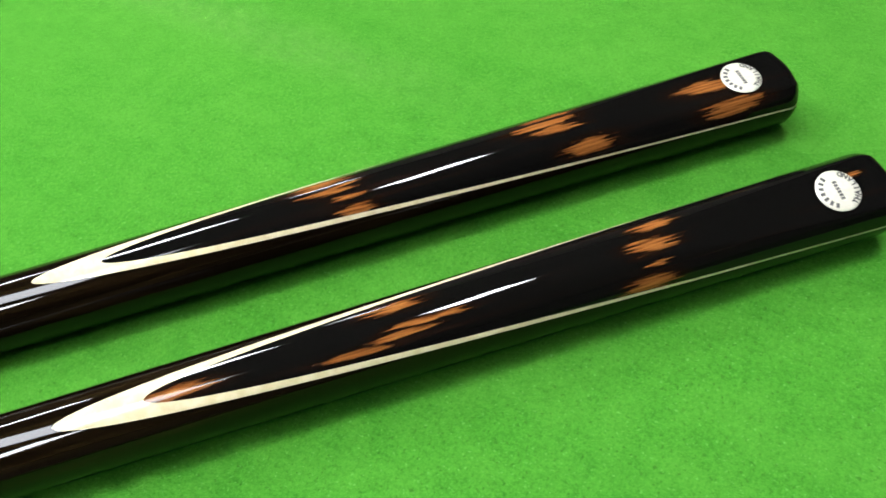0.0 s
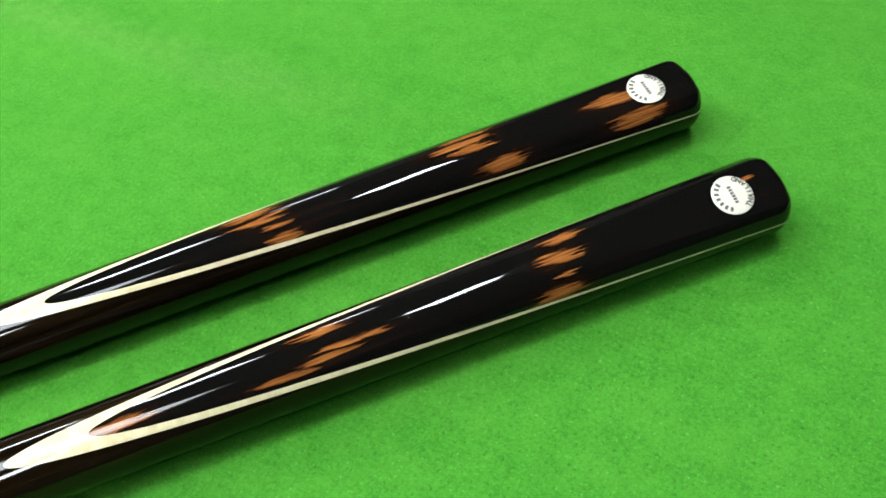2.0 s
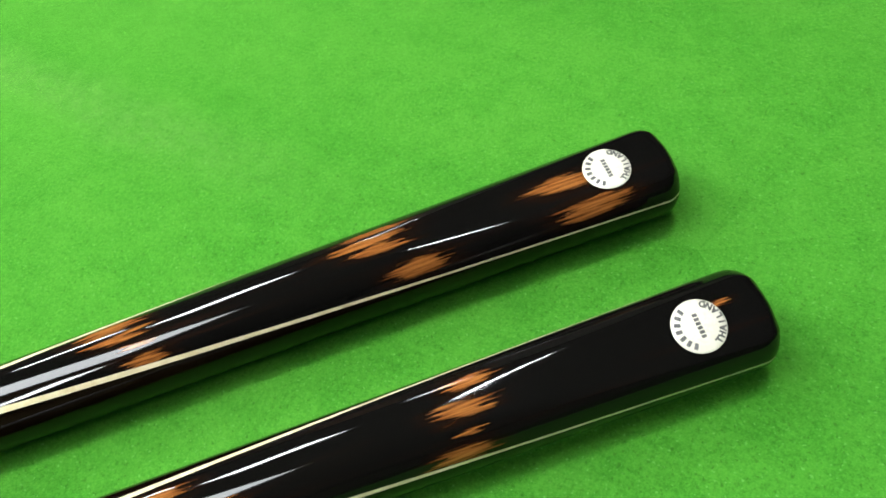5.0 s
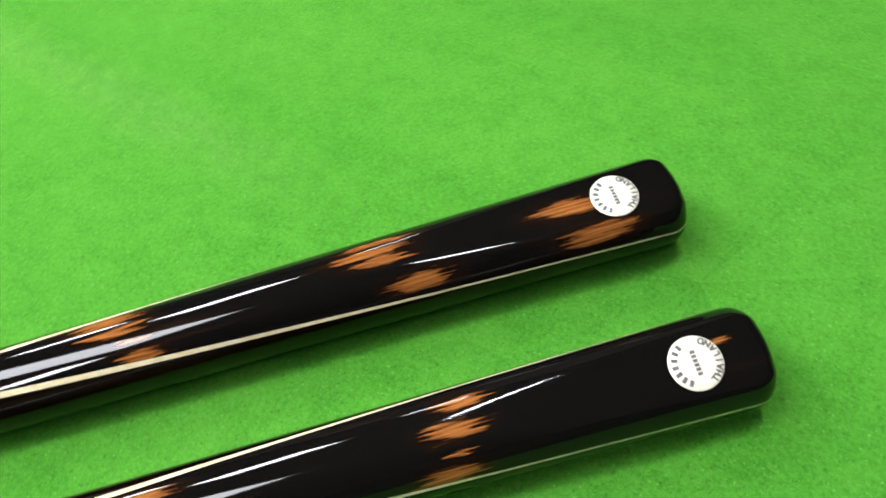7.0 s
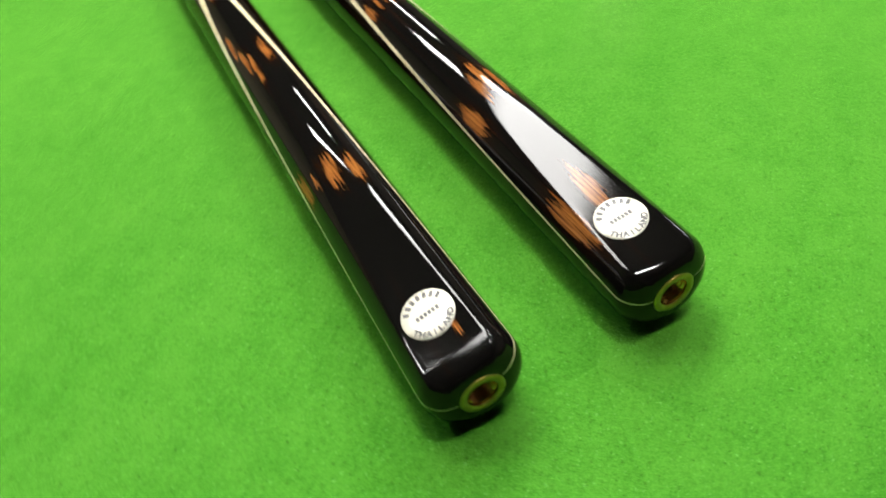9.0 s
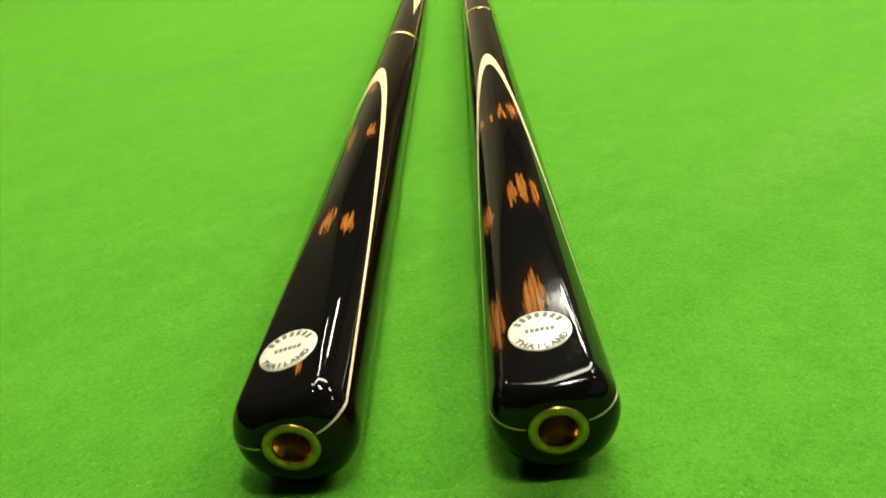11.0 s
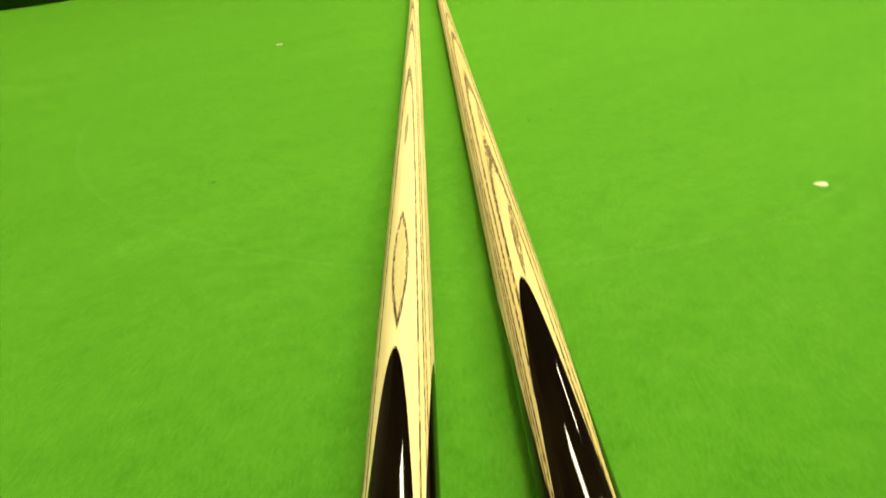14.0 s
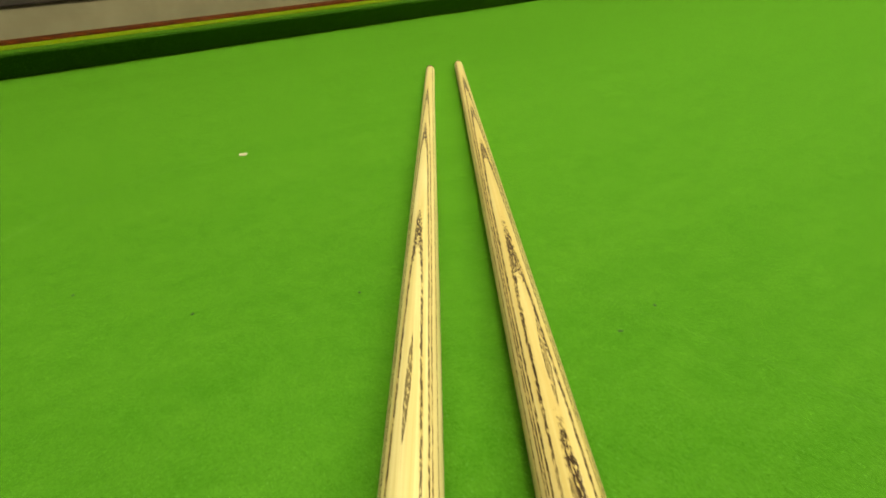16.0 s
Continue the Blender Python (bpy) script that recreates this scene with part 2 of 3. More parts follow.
    put(nt, b.inputs["Base Color"], blend(nt, mth(nt, "MULTIPLY", line, 0.97), pale, (0.018, 0.0075, 0.003)))
    b.inputs["Roughness"].default_value = 0.42
    b.inputs["Specular IOR Level"].default_value = 0.03
    b.inputs["Coat Weight"].default_value = 0.3
    b.inputs["Coat IOR"].default_value = 1.38
    b.inputs["Coat Roughness"].default_value = 0.16
    bump(nt, b, mth(nt, "SUBTRACT", 1.0, line), 0.25, 0.0002)
    return m


def speckled(name, a, c, scale, rough, metal=0.0, relief=0.0):
    m, nt, b = material(name, rough, metal)
    n = noise_of(nt, coords(nt), scale, 4, 0.6)
    put(nt, b.inputs["Base Color"], blend(nt, remap(nt, n, 0.35, 0.65), a, c))
    if relief:
        bump(nt, b, n, 0.4, relief)
    return m


def grained(name, a, c, rough):
    m, nt, b = material(name, rough)
    n = noise_of(nt, stretched(nt, coords(nt), 3, 90, 90), 1.0, 4, 0.6)
    put(nt, b.inputs["Base Color"], blend(nt, remap(nt, n, 0.35, 0.65), a, c))
    return m


def glowing(name, strength):
    m, nt, b = material(name, 0.6)
    put(nt, b.inputs["Base Color"], (0.8, 0.8, 0.8))
    put(nt, b.inputs["Emission Color"], (1.0, 0.97, 0.86))
    b.inputs["Emission Strength"].default_value = strength
    return m


CLOTH = baize("green_baize", (0.02432, 0.1155, 0.0078), (0.05852, 0.1915, 0.0170), True)
# same wool as the bed; the cushion face's shade is put into this colour
SHADED_CUSHION_CLOTH = baize("shaded_cushion_baize", (0.00684, 0.0342, 0.00228), (0.0152, 0.057, 0.00456))
# brighter, yellower baize: lamp light on the cushion top put into the colour
LIT_TOP_CLOTH = baize("lit_cushion_top_baize", (0.075, 0.105, 0.003), (0.125, 0.155, 0.005))
EBONY = ebony()
VENEER = speckled("maple_veneer", (0.43, 0.368, 0.215), (0.49, 0.43, 0.275), 240, 0.3)
lacquer(VENEER.node_tree.nodes["Principled BSDF"])
BRASS = speckled("brass", (0.90, 0.64, 0.19), (0.96, 0.76, 0.32), 500, 0.24, 1.0)
PLATE = speckled("worn_brass", (0.30, 0.22, 0.045), (0.40, 0.30, 0.075), 500, 0.36, 0.9)
COPPER = speckled("copper_thread", (0.55, 0.24, 0.07), (0.85, 0.48, 0.16), 900, 0.24, 1.0)
BADGE = speckled("badge_ivory", (0.44, 0.42, 0.33), (0.49, 0.47, 0.38), 700, 0.28)
BADGE.node_tree.nodes["Principled BSDF"].inputs["Coat Weight"].default_value = 0.6
INK = speckled("black_ink", (0.03, 0.03, 0.028), (0.07, 0.065, 0.06), 900, 0.5)
LEATHER = speckled("tip_leather", (0.20, 0.13, 0.06), (0.33, 0.22, 0.10), 900, 0.8, 0.0, 0.0003)
MAHOGANY = grained("mahogany", (0.038, 0.0085, 0.0012), (0.07, 0.0165, 0.0022), 0.6)
MAHOGANY.node_tree.nodes["Principled BSDF"].inputs["Specular IOR Level"].default_value = 0.03
PAPER = speckled("white_paper", (0.36, 0.335, 0.225), (0.44, 0.415, 0.30), 900, 0.8)
LINT = speckled("dark_lint", (0.013, 0.058, 0.005), (0.020, 0.08, 0.007), 900, 0.9)
DARK_WALL = speckled("dark_wall_paint", (0.10, 0.085, 0.07), (0.14, 0.12, 0.10), 3, 0.9, 0.0, 0.002)
PLASTER = speckled("wall_plaster", (0.3572, 0.3268, 0.2052), (0.4256, 0.3952, 0.2508), 3, 0.9, 0.0, 0.002)
CARPET = speckled("floor_carpet", (0.07, 0.06, 0.05), (0.11, 0.09, 0.075), 120, 1.0, 0.0, 0.003)
CEILING_PAINT = speckled("ceiling_paint", (0.036, 0.032, 0.024), (0.046, 0.040, 0.030), 6, 0.9)
DARK_PAINT = speckled("dark_paint", (0.05, 0.042, 0.035), (0.08, 0.065, 0.05), 10, 0.5)
STEEL = speckled("white_steel", (0.6, 0.6, 0.58), (0.7, 0.7, 0.67), 20, 0.4)
GLOW_LONG = glowing("long_lamp_diffuser", LONG_LAMP)
GLOW_SHORT = glowing("short_lamp_diffuser", SHORT_LAMP)
GLOW_LITTLE = glowing("little_lamp_diffuser", LITTLE_LAMP)
GLOW_FAR = glowing("far_lamp_diffuser", FAR_LAMP)
GLOW_OVERHEAD = glowing("overhead_lamp_diffuser", OVERHEAD_LAMP)


# ---- mesh helpers ----
def part(name, mesh, mat, parent, label=""):
    if isinstance(mesh, bmesh.types.BMesh):
        me = bpy.data.meshes.new(name)
        bmesh.ops.recalc_face_normals(mesh, faces=mesh.faces)
        mesh.to_mesh(me)
        mesh.free()
        mesh = me
    mesh.materials.clear()
    mesh.materials.append(mat)
    ob = new(name, mesh)
    if parent is not None:
        ob.parent = parent
    if label:
        tagged(ob, label)
    return ob


def box(x0, x1, y0, y1, z0, z1, bevel=0.0):
    bm = bmesh.new()
    bmesh.ops.create_cube(bm, size=1)
    for v in bm.verts:
        v.co = Vector(((x0 + x1) / 2 + v.co.x * (x1 - x0), (y0 + y1) / 2 + v.co.y * (y1 - y0), (z0 + z1) / 2 + v.co.z * (z1 - z0)))
    if bevel:
        bmesh.ops.bevel(bm, geom=bm.edges[:], offset=bevel, segments=2, affect="EDGES", profile=0.5)
    return bm


def prism(outline, y0, y1):
    """A bar along y with the (x, z) outline given."""
    bm = bmesh.new()
    a = [bm.verts.new((x, y0, z)) for x, z in outline]
    b = [bm.verts.new((x, y1, z)) for x, z in outline]
    n = len(outline)
    for i in range(n):
        bm.faces.new((a[i], a[(i + 1) % n], b[(i + 1) % n], b[i]))
    bm.faces.new(a)
    bm.faces.new(list(reversed(b)))
    return bm


def revolve(outline, n=48):
    """Turns (radius, y) pairs round the y axis; ends stay open unless the radius is 0."""
    verts, faces = [], []
    for r, y in outline:
        for k in range(n):
            a = 2 * math.pi * k / n
            verts.append((r * math.sin(a), y, r * math.cos(a)))
    for i in range(len(outline) - 1):
        for k in range(n):
            k2 = (k + 1) % n
            faces.append((i * n + k, i * n + k2, (i + 1) * n + k2, (i + 1) * n + k))
    me = bpy.data.meshes.new("turned")
    me.from_pydata(verts, [], faces)
    for p in me.polygons:
        p.use_smooth = True
    me.update()
    return me


# ---- the room ----
ROOM = (-3.2, 5.2, -2.6, 3.6)     # along and across the table


def slab(name, bm, mat, label, category):
    ob = part(name, bm, mat, None)
    ob.matrix_basis = at_table(0, 0)
    return tagged(ob, label, category, kind="structure")


a0, a1, b0, b1 = ROOM
slab("floor", box(a0 - 0.2, a1 + 0.2, b0 - 0.2, b1 + 0.2, -BED_HEIGHT - 0.1, -BED_HEIGHT), CARPET, "beige carpet floor of the room", "floor")
slab("ceiling", box(a0 - 0.2, a1 + 0.2, b0 - 0.2, b1 + 0.2, CEILING, CEILING + 0.12), CEILING_PAINT, "plain painted ceiling above the table", "ceiling")
slab("wall_north", box(a0, a1, b1, b1 + 0.15, -BED_HEIGHT, CEILING), PLASTER, "plain beige plastered wall", "wall")
slab("wall_south", box(a0, a1, b0 - 0.15, b0, -BED_HEIGHT, CEILING), DARK_WALL, "plain dark brown painted wall", "wall")
slab("wall_west", box(a0 - 0.15, a0, b0 - 0.15, b1 + 0.15, -BED_HEIGHT, CEILING), DARK_WALL, "plain dark brown painted wall", "wall")
slab("wall_east", box(a1, a1 + 0.15, b0 - 0.15, b1 + 0.15, -BED_HEIGHT, CEILING), DARK_WALL, "plain dark brown painted wall", "wall")
slab("trim", box(a0, a1, b1 - 0.025, b1 - 0.002, -0.075, 0.02, 0.006), DARK_PAINT, "dark painted dado rail along the wall", "dado rail")


# ---- ceiling lamps ----
def ceiling_light(length, width, glow):
    top = tagged(new("ceiling_light"), "white ceiling lamp with a bright diffuser", "lamp", "lamps on the ceiling")
    bm = bmesh.new()
    bmesh.ops.create_cube(bm, size=1)
    for v in bm.verts:
        k = 1.0 if v.co.z > 0 else 0.94
        v.co = Vector((v.co.x * (length + 0.05) * k, v.co.y * (width + 0.05) * k, -0.0225 + v.co.z * 0.045))
    part("housing", bm, STEEL, top)
    part("diffuser", box(-length / 2, length / 2, -width / 2, width / 2, -0.055, -0.047, 0.002), glow, top, "glowing opal diffuser")
    return top


LONG = (0.24, 3.39, 0.67, 0.40)
lamp = ceiling_light(LONG[1] - LONG[0], LONG[3], GLOW_LONG)
lamp.matrix_basis = at_table((LONG[0] + LONG[1]) / 2, LONG[2], CEILING)
tagged(lamp, "long linear ceiling lamp with a bright diffuser")
big = ceiling_light(0.22, 0.40, GLOW_SHORT)
little = ceiling_light(0.16, 0.36, GLOW_LITTLE)
for first, places in ((big, [(1.42, -0.40), (2.76, -0.52)]), (little, [(0.14, 1.33), (3.12, 1.42), (2.50, -2.05)])):
    first.matrix_basis = at_table(*places[0], CEILING)
    for a, b in places[1:]:
        copy_thing(first, at_table(a, b, CEILING))

far_lamp = ceiling_light(0.22, 0.40, GLOW_FAR)
far_lamp.matrix_basis = at_table(1.58, 1.47, CEILING)
tagged(far_lamp, "square bright ceiling lamp beyond the cue tips")
overhead = ceiling_light(0.13, 0.28, GLOW_OVERHEAD)
overhead.matrix_basis = at_table(0.08, -0.19, CEILING)
tagged(overhead, "small very bright ceiling lamp straight above the cue butts")

# ---- the snooker table ----
A0, A1, B0, B1 = -0.129, 3.42, -0.241, 1.474
table = tagged(new("snooker_table"), "snooker table with green baize and mahogany rails", "table")
table.matrix_basis = at_table(0, 0)


def cloth_sheet():
    bm = bmesh.new()
    bmesh.ops.create_grid(bm, x_segments=60, y_segments=30, size=0.5)
    for v in bm.verts:
        v.co = Vector(((A0 + A1) / 2 + v.co.x * (A1 - A0 + 0.06), (B0 + B1) / 2 + v.co.y * (B1 - B0 + 0.06), 0))
    return bm


part("cloth", cloth_sheet(), CLOTH, table, "green baize playing cloth")
part("slate_bed", box(A0 - 0.05, A1 + 0.05, B0 - 0.05, B1 + 0.05, -0.045, -0.004), DARK_PAINT, table, "slate bed under the cloth")

# (distance from the cushion's foot, height): undercut face, rounded nose, sloping top
CUSHION = [(0.0, 0.0005), (-0.0130, 0.0215), (-0.0165, 0.0272), (-0.0172, 0.0292), (-0.0166, 0.0308), (-0.0145, 0.0319), (-0.008, 0.0326), (0.0098, 0.0333), (0.0098, 0.0316), (0.048, 0.0316), (0.048, 0.0005)]
RAIL = [(0.0482, 0.0), (0.0482, 0.0352), (0.0500, 0.0370), (0.053, 0.0375), (0.078, 0.0375), (0.092, 0.0350), (0.100, 0.030), (0.102, 0.020), (0.125, 0.0), (0.128, -0.15), (0.115, -0.17), (0.0482, -0.17)]


# outline of the cushion top's lit part, added as a bar of its own
LIT_TOP = [(0.010, 0.0318), (0.010, 0.0335), (0.0120, 0.0338), (0.046, 0.0343), (0.0480, 0.0340), (0.0480, 0.0318)]


def side(length, m, name, outline, mat, label):
    ob = part(name, prism(outline, -length / 2, length / 2), mat, table, label)
    ob.matrix_basis = m
    for p in ob.data.polygons:
        p.use_smooth = False
    return ob


ca, cb = (A0 + A1) / 2, (B0 + B1) / 2
SIDES = [(A1 - A0, pose(ca, B1, 0, 0, 0, 90)), (A1 - A0, pose(ca, B0, 0, 0, 0, -90)), (B1 - B0, pose(A1, cb, 0, 0, 0, 0)), (B1 - B0, pose(A0, cb, 0, 0, 0, 180))]
for k, (length, m) in enumerate(SIDES):
    # darkened cloth stands in for shade under the nose
    side(length - 0.16, m, "cushion", CUSHION, SHADED_CUSHION_CLOTH, "green baize cushion, its colour darkened for the shade below its nose")
    side(length - 0.16, m, "lit_cushion_top", LIT_TOP, LIT_TOP_CLOTH, "cushion top with its lamp light painted as bright yellow-green")
    side(length + (0.26 if k < 2 else 0.09), m, "rail", RAIL, MAHOGANY, "polished red-brown mahogany rail")
for a in (A0 - 0.02, (A0 + A1) / 2, A1 + 0.02):
    for b in (B0 - 0.02, B1 + 0.02):
        leg = part("leg", revolve([(0.0, -BED_HEIGHT), (0.05, -BED_HEIGHT), (0.055, -0.80), (0.045, -0.76), (0.06, -0.5), (0.07, -0.3), (0.06, -0.25), (0.075, -0.2), (0.075, -0.05)], 20), MAHOGANY, table)
        leg.matrix_basis = Matrix.Translation((a, b, 0)) @ pose(0, 0, 0, 90)

# ---- the cues ----
TAPER = (0.00473156, -0.01336778, 0.01186948, -0.01036113, 0.0147383)
R_BUTT, R_TIP = 0.01474, 0.00478
CAP = 0.0082          # rounding of the butt's edge
HOLE = 0.0066         # brass insert's radius
WEDGE = 148.0         # how fast the front splice opens, degrees per root metre


def radius(s):
    c = TAPER
    return (((c[0] * s + c[1]) * s + c[2]) * s + c[3]) * s + c[4]


def surface(s, theta):
    """Radius at s along the cue and theta round it, with the flat cut for the badge."""
    r = radius(s) + 0 * theta
    c = np.maximum(np.cos(theta), 0.05)
    h = (0.01078 + 0.0287 * s) / c
    k = 0.00015
    return -k * np.logaddexp(-r / k, -h / k)


def ring_of(station, theta):
    """Points at one station: ('side', s), ('cap', angle) or ('face', 0..1)."""
    kind, v = station
    if kind == "side":
        s, r = v, surface(v, theta)
    else:
        c = -0.0016 * np.logaddexp(-0.0090 / 0.0016, -(surface(CAP, theta) - HOLE - 0.0002) / 0.0016)
        base = surface(CAP, theta)
        if kind == "cap":
            s, r = c * (1 - math.sin(v)), base - c * (1 - math.cos(v))
        else:
            s, r = 0.0, (base - c) * (1 - v) + (HOLE - 0.0001) * v
    return np.stack([r * np.sin(theta), s + 0 * theta, r * np.cos(theta)], 1)


def strips(pieces):
    """One mesh out of bands (stations, low angle, high angle, columns) on the cue's skin, with true normals."""
    verts, faces, uvs, norms, known = [], [], [], [], {}
    for stations, low, high, cols in pieces:
        ids = []
        for i, st in enumerate(stations):
            th = np.linspace(low(st), high(st), cols + 1)
            p = ring_of(st, th)
            d = 1e-3
            across = ring_of(st, th + d) - ring_of(st, th - d)
            if st[0] == "side":
                v0, v1 = max(st[1] - 5e-4, CAP), st[1] + 5e-4
                along = ring_of(("side", v1), th) - ring_of(("side", v0), th)
            elif st[0] == "cap":
                along = ring_of(("cap", st[1] - 0.02), th) - ring_of(("cap", st[1] + 0.02), th)
            else:
                along = np.stack([np.sin(th), 0 * th, np.cos(th)], 1)
            n = np.cross(along, across)
            n /= np.linalg.norm(n, axis=1)[:, None] + 1e-12
            s_here = st[1] if st[0] == "side" else 0.0
            for q in range(cols + 1):
                key = (round(p[q][0] * 2e6), round(p[q][1] * 2e6), round(p[q][2] * 2e6))
                if key not in known:
                    known[key] = len(verts)
                    verts.append(tuple(p[q]))
                    norms.append(tuple(n[q]))
                    uvs.append((th[q] * 0.0135, s_here))
                ids.append(known[key])
        w = cols + 1
        for i in range(len(stations) - 1):
            for q in range(cols):
                a = i * w + q
                f = [ids[a], ids[a + 1], ids[a + w + 1], ids[a + w]]
                f = [v for k, v in enumerate(f) if v != f[k - 1]]
                if len(f) > 2:
                    faces.append(f)
    me = bpy.data.meshes.new("skin")
    me.from_pydata(verts, [], faces)
    layer = me.uv_layers.new(name="UVMap")
    for loop in me.loops:
        layer.data[loop.index].uv = uvs[loop.vertex_index]
    for p in me.polygons:
        p.use_smooth = True
    # outward side by the true normal
    first = me.polygons[len(me.polygons) // 2]
    if first.normal.dot(Vector(norms[first.vertices[0]])) < 0:
        me.flip_normals()
    me.normals_split_custom_set_from_vertices(norms)
    me.update()
    return me


def steps(a, b, n, dense_end=False):
    out = []
    for i in range(n + 1):
        f = i / n
        f = 1 - (1 - f) ** 2 if dense_end else f
        out.append(("side", a + (b - a) * f))
    return out


def badge_parts(cue):
    """The round plate on the flat, with its lettering."""
    s0, h = 0.0216, 0.01078 + 0.0287 * 0.0216
    tilt = pose(0, s0, h, math.degrees(math.atan(0.0287)), 0, 0)
    bm = bmesh.new()
    rings = [(0.0075, -0.0004), (0.0075, 0.0002), (0.0073, 0.00035), (0.004, 0.00045), (0.0, 0.00048)]
    rows = []
    for r, z in rings:
        rows.append([bm.verts.new((r * math.sin(2 * math.pi * k / 48), r * math.cos(2 * math.pi * k / 48), z)) for k in range(48)] if r else [bm.verts.new((0, 0, z))])
    for a, b in zip(rows, rows[1:]):
        for k in range(48):
            k2 = (k + 1) % 48
            bm.faces.new((a[k], a[k2], b[k2], b[k]) if len(b) > 1 else (a[k], a[k2], b[0]))
    for f in bm.faces:
        f.smooth = True
    badge = part("badge", bm, BADGE, cue, "round white badge with dark lettering")
    badge.matrix_basis = tilt
    # the maker's words stand as plain bars, the country's name is lettered
    bm = bmesh.new()

    def bar(x, y, w, h, turn):
        c, s = math.cos(turn), math.sin(turn)
        pts = [(-w / 2, -h / 2), (w / 2, -h / 2), (w / 2, h / 2), (-w / 2, h / 2)]
        low = [bm.verts.new((x + c * a - s * b, y + s * a + c * b, 0.00046)) for a, b in pts]
        high = [bm.verts.new((x + c * a - s * b, y + s * a + c * b, 0.00052)) for a, b in pts]
        bm.faces.new(high)
        for i in range(4):
            bm.faces.new((low[i], low[(i + 1) % 4], high[(i + 1) % 4], high[i]))

    for k in range(7):
        a = radians(57 - 19 * k)
        bar(-0.0059 * math.sin(a), 0.0058 * math.cos(a), 0.00105, 0.0018, a)
    for k in range(6):
        bar(-0.0030 + 0.0012 * k, 0.0, 0.00090, 0.0014, 0)
    part("lettering", bm, INK, badge, "dark bars of lettering")
    pieces = bmesh.new()
    graph = bpy.context.evaluated_depsgraph_get
    for k, ch in enumerate("THAILAND"):
        cu = bpy.data.curves.new("glyph", "FONT")
        cu.body, cu.size, cu.align_x, cu.extrude = ch, 0.0024, "CENTER", 0.00003
        cu.offset = 0.00013
        ob = new("glyph", cu)
        me = bpy.data.meshes.new_from_object(ob.evaluated_get(graph()))
        a = radians(-57.8 + 16.5 * k)
        me.transform(pose(0.0070 * math.sin(a), -0.0070 * math.cos(a), 0.00049, 0, 0, math.degrees(a)))
        pieces.from_mesh(me)
        bpy.data.objects.remove(ob)
        bpy.data.curves.remove(cu)
        bpy.data.meshes.remove(me)
    part("country_name", pieces, INK, badge, "dark lettering THAILAND")


def insert_parts(cue):
    me = revolve([(HOLE, 0.004), (HOLE, -0.0001), (HOLE - 0.0003, -0.0004), (0.0047, -0.0004), (0.0044, 0.0)], 56)
    insert = part("screw_insert", me, PLATE, cue, "round brass insert in the butt end")
    me = revolve([(0.0044, 0.0), (0.0044, 0.0006)] + [(0.0044 - 0.00045 * (k % 2), 0.0008 + 0.0006 * k) for k in range(16)] + [(0.0041, 0.0105), (0.0, 0.0106)], 56)
    for p in me.polygons:
        p.use_smooth = False
    part("thread", me, COPPER, insert, "copper-brown screw thread inside the insert")


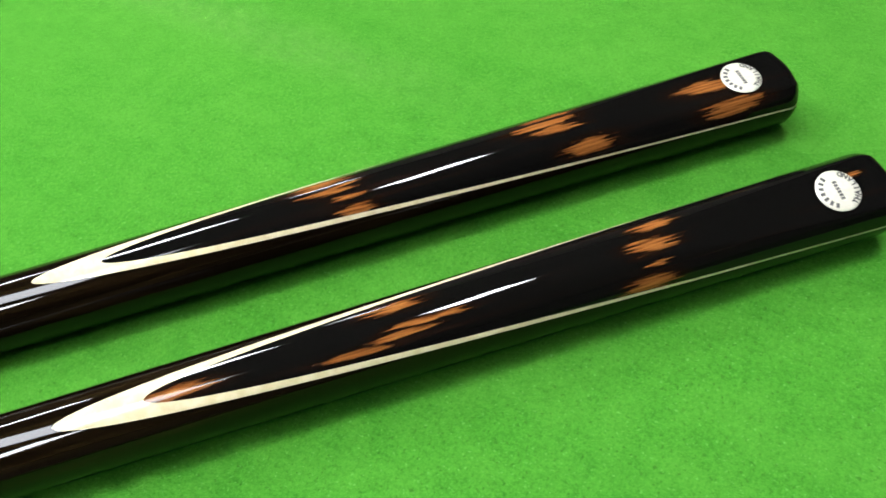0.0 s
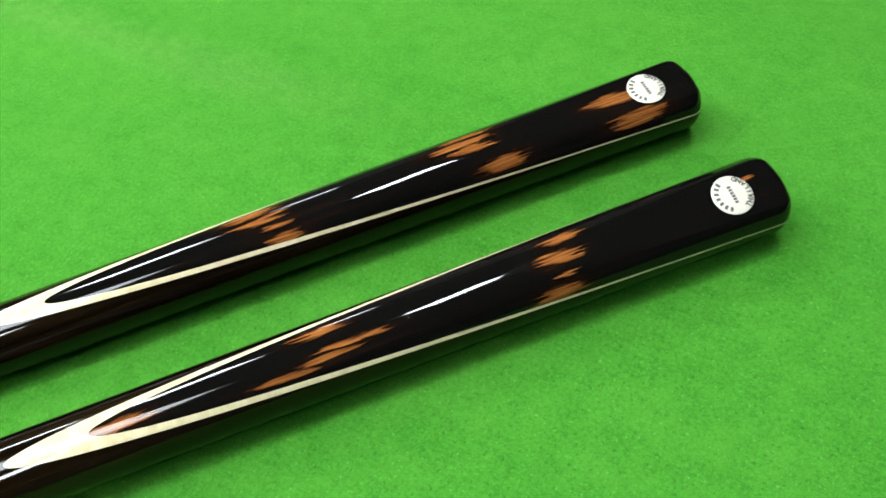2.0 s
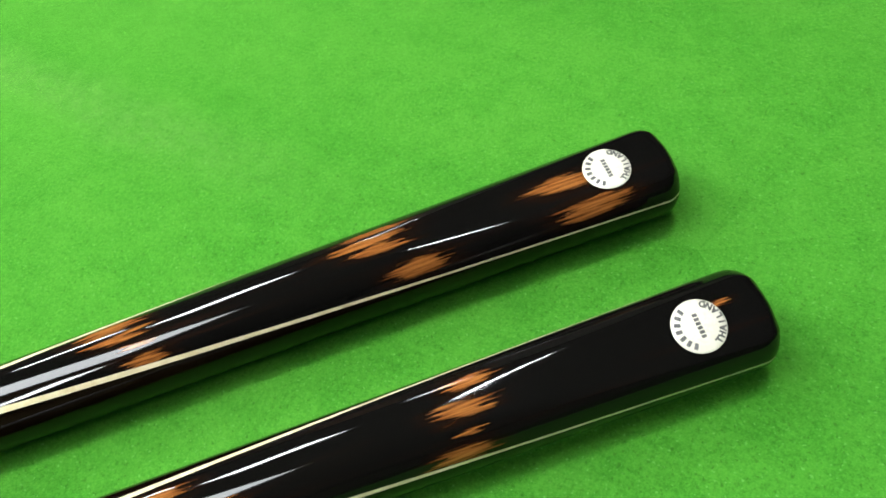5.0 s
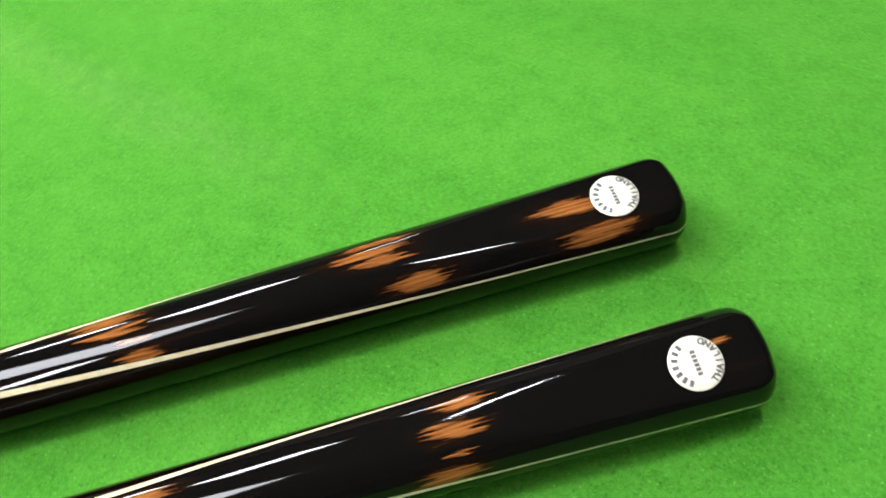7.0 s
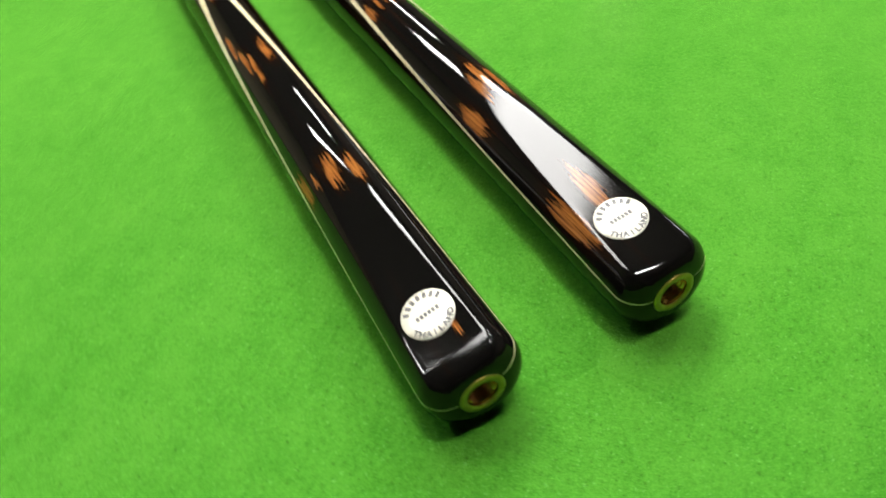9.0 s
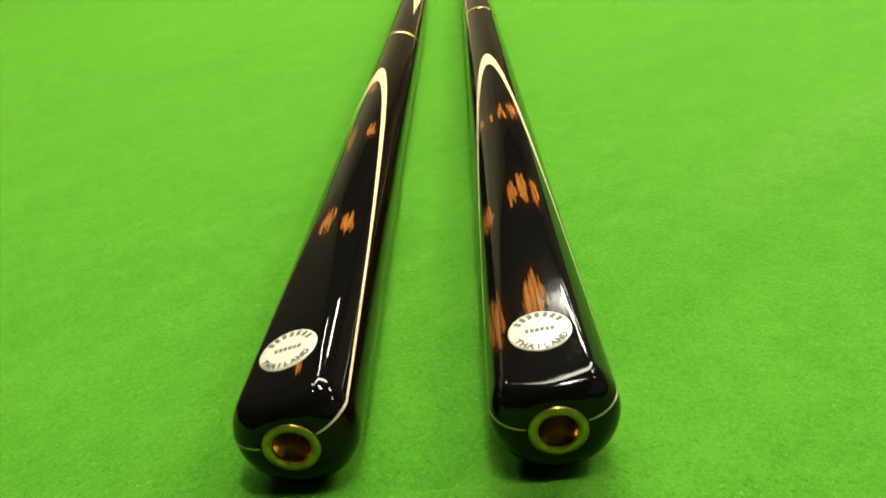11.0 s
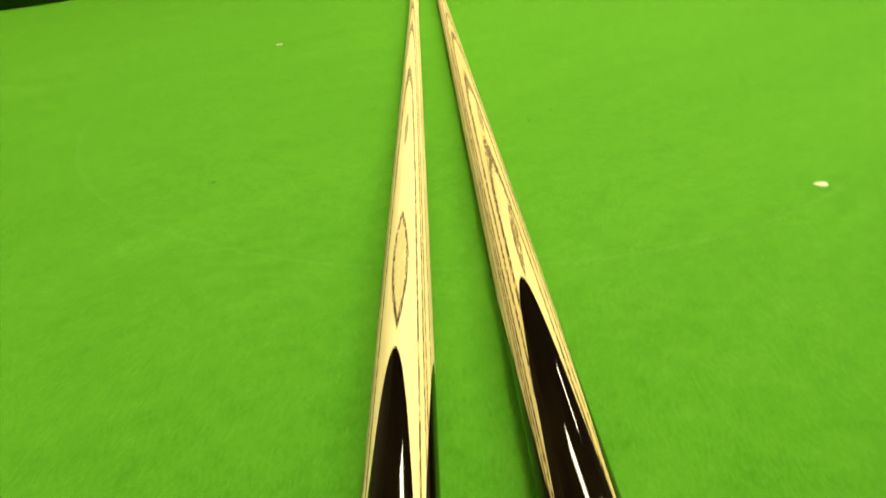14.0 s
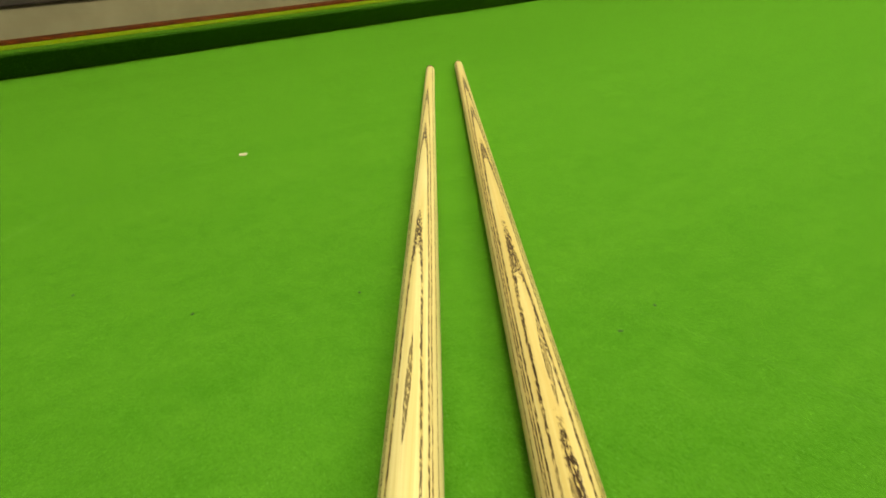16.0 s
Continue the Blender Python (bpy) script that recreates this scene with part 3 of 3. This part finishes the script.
def build_cue(label, length, x, y, heading, roll, tip_out, tip_in, ring, point_tip, vee, wood, shaft_wood):
    """A cue along +y of its own axes: badge side up, butt end at the origin."""
    top = tagged(new("snooker_cue"), label, "snooker cue", "two cues lying side by side")
    drop = math.degrees(math.atan((R_TIP - R_BUTT) / length))
    top.matrix_basis = pose(x, y, R_BUTT, drop, 0, math.degrees(-heading)) @ pose(0, 0, 0, 0, roll, 0)

    def span(st, tip, rate):
        s = st[1] if st[0] == "side" else 0.002
        return radians(rate) * math.sqrt(max(tip - s, 0.0))

    outer = lambda st: span(st, tip_out, WEDGE)
    inner = lambda st: span(st, tip_in, WEDGE + 1.5 - 7.0 * min(max((st[1] if st[0] == "side" else 0.0) - 0.08, 0.0) / 0.10, 1.0))
    cap = [("cap", math.pi / 2 * (1 - k / 10)) for k in range(11)][:-1]
    face = [("face", 0.5 - 0.1 * k) for k in range(5)]
    core = [("face", 1.0 - 0.1 * k) for k in range(6)]
    low = face + cap + steps(CAP, tip_in, 110, True)
    high = steps(tip_in, tip_out, 16, True)
    turn = 2 * math.pi
    part("butt", strips([
        (core, lambda st: 0.0, lambda st: turn, 96),
        (low + high[1:], outer, lambda st: turn - outer(st), 80),
        (steps(tip_out, ring, 24), lambda st: 0.0, lambda st: turn, 96),
    ]), EBONY, top, "black-brown lacquered ebony butt")
    part("front_splice", strips([(low, lambda st: -inner(st), inner, 64)]), wood, top, "ebony front splice with orange-brown heartwood flames")
    part("veneer_line", strips([(low, inner, outer, 6), (low, lambda st: -outer(st), lambda st: -inner(st), 6), (high, lambda st: -outer(st), outer, 24)]), VENEER, top, "cream maple veneer line round the splice")
    r = radius(ring)
    part("joint_ring", revolve([(r - 0.001, ring), (r + 0.00005, ring), (r + 0.0001, ring + 0.0005), (r + 0.00008, ring + 0.003), (radius(ring + 0.006) + 0.0001, ring + 0.0055), (radius(ring + 0.006) + 0.00003, ring + 0.006), (r - 0.001, ring + 0.006)], 96), BRASS, top, "polished brass joint ring")
    start = ring + 0.006
    half = math.pi / 4

    def width(st):
        f = (point_tip - st[1]) / (point_tip - vee)
        return half * math.sqrt(min(max(f, 0.0), 1.0))

    tips = steps(start, vee, 16) + steps(vee, point_tip, 40, True)[1:]
    ash_low = steps(vee, point_tip, 40, True)
    for k in range(4):
        part("ebony_point", strips([(tips, lambda st, k=k: k * 2 * half - width(st), lambda st, k=k: k * 2 * half + width(st), 24)]), EBONY, top, "ebony point spliced into the ash shaft")
    end = length - 0.016
    part("shaft", strips([(ash_low, lambda st, k=k: k * 2 * half + width(st), lambda st, k=k: (k + 1) * 2 * half - width(st), 24) for k in range(4)] + [(steps(point_tip, end, 90), lambda st: 0.0, lambda st: turn, 72)]), shaft_wood, top, "pale ash shaft with dark arrow grain")
    re = radius(end)
    part("ferrule", revolve([(re - 0.0005, end), (re - 0.0003, end), (re - 0.0009, end + 0.0015), (re - 0.0010, end + 0.0095), (re - 0.0013, end + 0.0098)], 40), BRASS, top, "brass ferrule")
    part("tip", revolve([(re - 0.0011, end + 0.0096), (re - 0.0010, end + 0.0102), (re - 0.0011, end + 0.0130), (re - 0.0019, end + 0.0150), (re - 0.0034, end + 0.0158), (0.0, end + 0.016)], 40), LEATHER, top, "leather tip")
    insert_parts(top)
    badge_parts(top)
    return top


LEFT_WOOD = figured("figured_ebony_sparse", [
    (0.087, 30, 0.0062, 9), (0.0885, 1, 0.0075, 11), (0.0895, -25, 0.0030, 4), (0.0915, -48, 0.0080, 11), (0.0140, 20, 0.0035, 4),
    (0.184, -24, 0.010, 5), (0.173, -16, 0.010, 5), (0.163, -6, 0.008, 5), (0.170, 24, 0.009, 8), (0.153, -7, 0.0055, 4), (0.236, -3, 0.011, 9)], 0.07)
RIGHT_WOOD = figured("figured_ebony_flamed", [
    (0.036, 0, 0.0115, 14), (0.031, -46, 0.0115, 13), (0.0970, -2, 0.0085, 7), (0.1000, 13, 0.0125, 7), (0.0980, 29, 0.0100, 6), (0.0868, -42, 0.0092, 12),
    (0.182, 27, 0.011, 11), (0.178, 6, 0.008, 8), (0.173, -34, 0.0065, 8), (0.176, -13, 0.0065, 4)], 0.07)
DEEP = [(3.3, 0.26), (-0.6, 0.3)]
LEFT_ASH = ash("ash_wood_plain", [(8.08, 0.30), (6.45, 0.30), (5.5, 0.28)] + DEEP, 0.05, [
    (0.592, 0.035, 0.054, 0.33, 0.0, 0.25), (0.776, 0.03, 0.034, 0.10, 1.9, 0.75)], 0.37, 0.0, 1.0)
RIGHT_ASH = ash("ash_wood_arrowed", [(9.47, 0.30), (8.30, 0.29), (6.87, 0.30), (6.03, 0.26), (5.25, 0.26)] + DEEP, 0.15, [
    (0.612, 0.27, 0.040, 0.13, 3.0, 0.8), (0.79, 0.33, 0.030, 0.11, 2.0, 0.55)], 0.11, 0.35, 1.1)

build_cue("glossy ebony and ash snooker cue with a sparsely flamed splice", 1.437, -0.0336, 0.0010, 0.00915, math.degrees(-0.245), 0.2710, 0.2456, 0.3520, 0.5268, 0.411, LEFT_WOOD, LEFT_ASH)
build_cue("glossy ebony and ash snooker cue with orange-brown flames beside its badge", 1.462, 0.0250, 0.0, -0.00915, math.degrees(-0.100), 0.2779, 0.2556, 0.4045, 0.5730, 0.432, RIGHT_WOOD, RIGHT_ASH)


# ---- small things on the cloth ----
def spot(x, y, r, turn):
    bm = bmesh.new()
    low, high = [], []
    for k in range(28):
        a = 2 * math.pi * k / 28
        q = r * (1 + 0.07 * math.sin(3 * a + turn) + 0.05 * math.sin(5 * a))
        low.append(bm.verts.new((q * math.cos(a), 0.85 * q * math.sin(a), 0.0002)))
        high.append(bm.verts.new((0.97 * q * math.cos(a), 0.82 * q * math.sin(a), 0.0006)))
    bm.faces.new(high)
    for k in range(28):
        bm.faces.new((low[k], low[(k + 1) % 28], high[(k + 1) % 28], high[k]))
    ob = part("cloth_spot", bm, PAPER, None)
    ob.matrix_basis = pose(x, y, 0, 0, 0, turn * 40)
    return tagged(ob, "small round white paper spot stuck on the baize", "spot", "spots on the cloth")


spot(0.2035, 0.6965, 0.0039, 0.4)
spot(-0.1645, 1.1305, 0.0037, 1.7)

bm = bmesh.new()
rng = random.Random(4)
FLECKS = [(-0.130, 0.869), (0.078, 0.859), (0.058, 0.8375), (-0.148, 0.7475), (-0.055, 0.884), (-0.195, 0.894), (-0.148, 0.706)]
for x, y in FLECKS:
    a, r = rng.uniform(0, 3.1), rng.uniform(0.0005, 0.0009)
    m = Matrix.Translation((x, y, 0.0002)) @ pose(0, 0, 0, 0, 0, math.degrees(a)) @ Matrix.Diagonal((r * 2.2, r * 1.3, 0.0003, 1))
    bmesh.ops.create_icosphere(bm, subdivisions=1, radius=1, matrix=m)
tagged(part("lint", bm, LINT, None), "dark flecks of lint on the baize", "lint", kind="stuff")
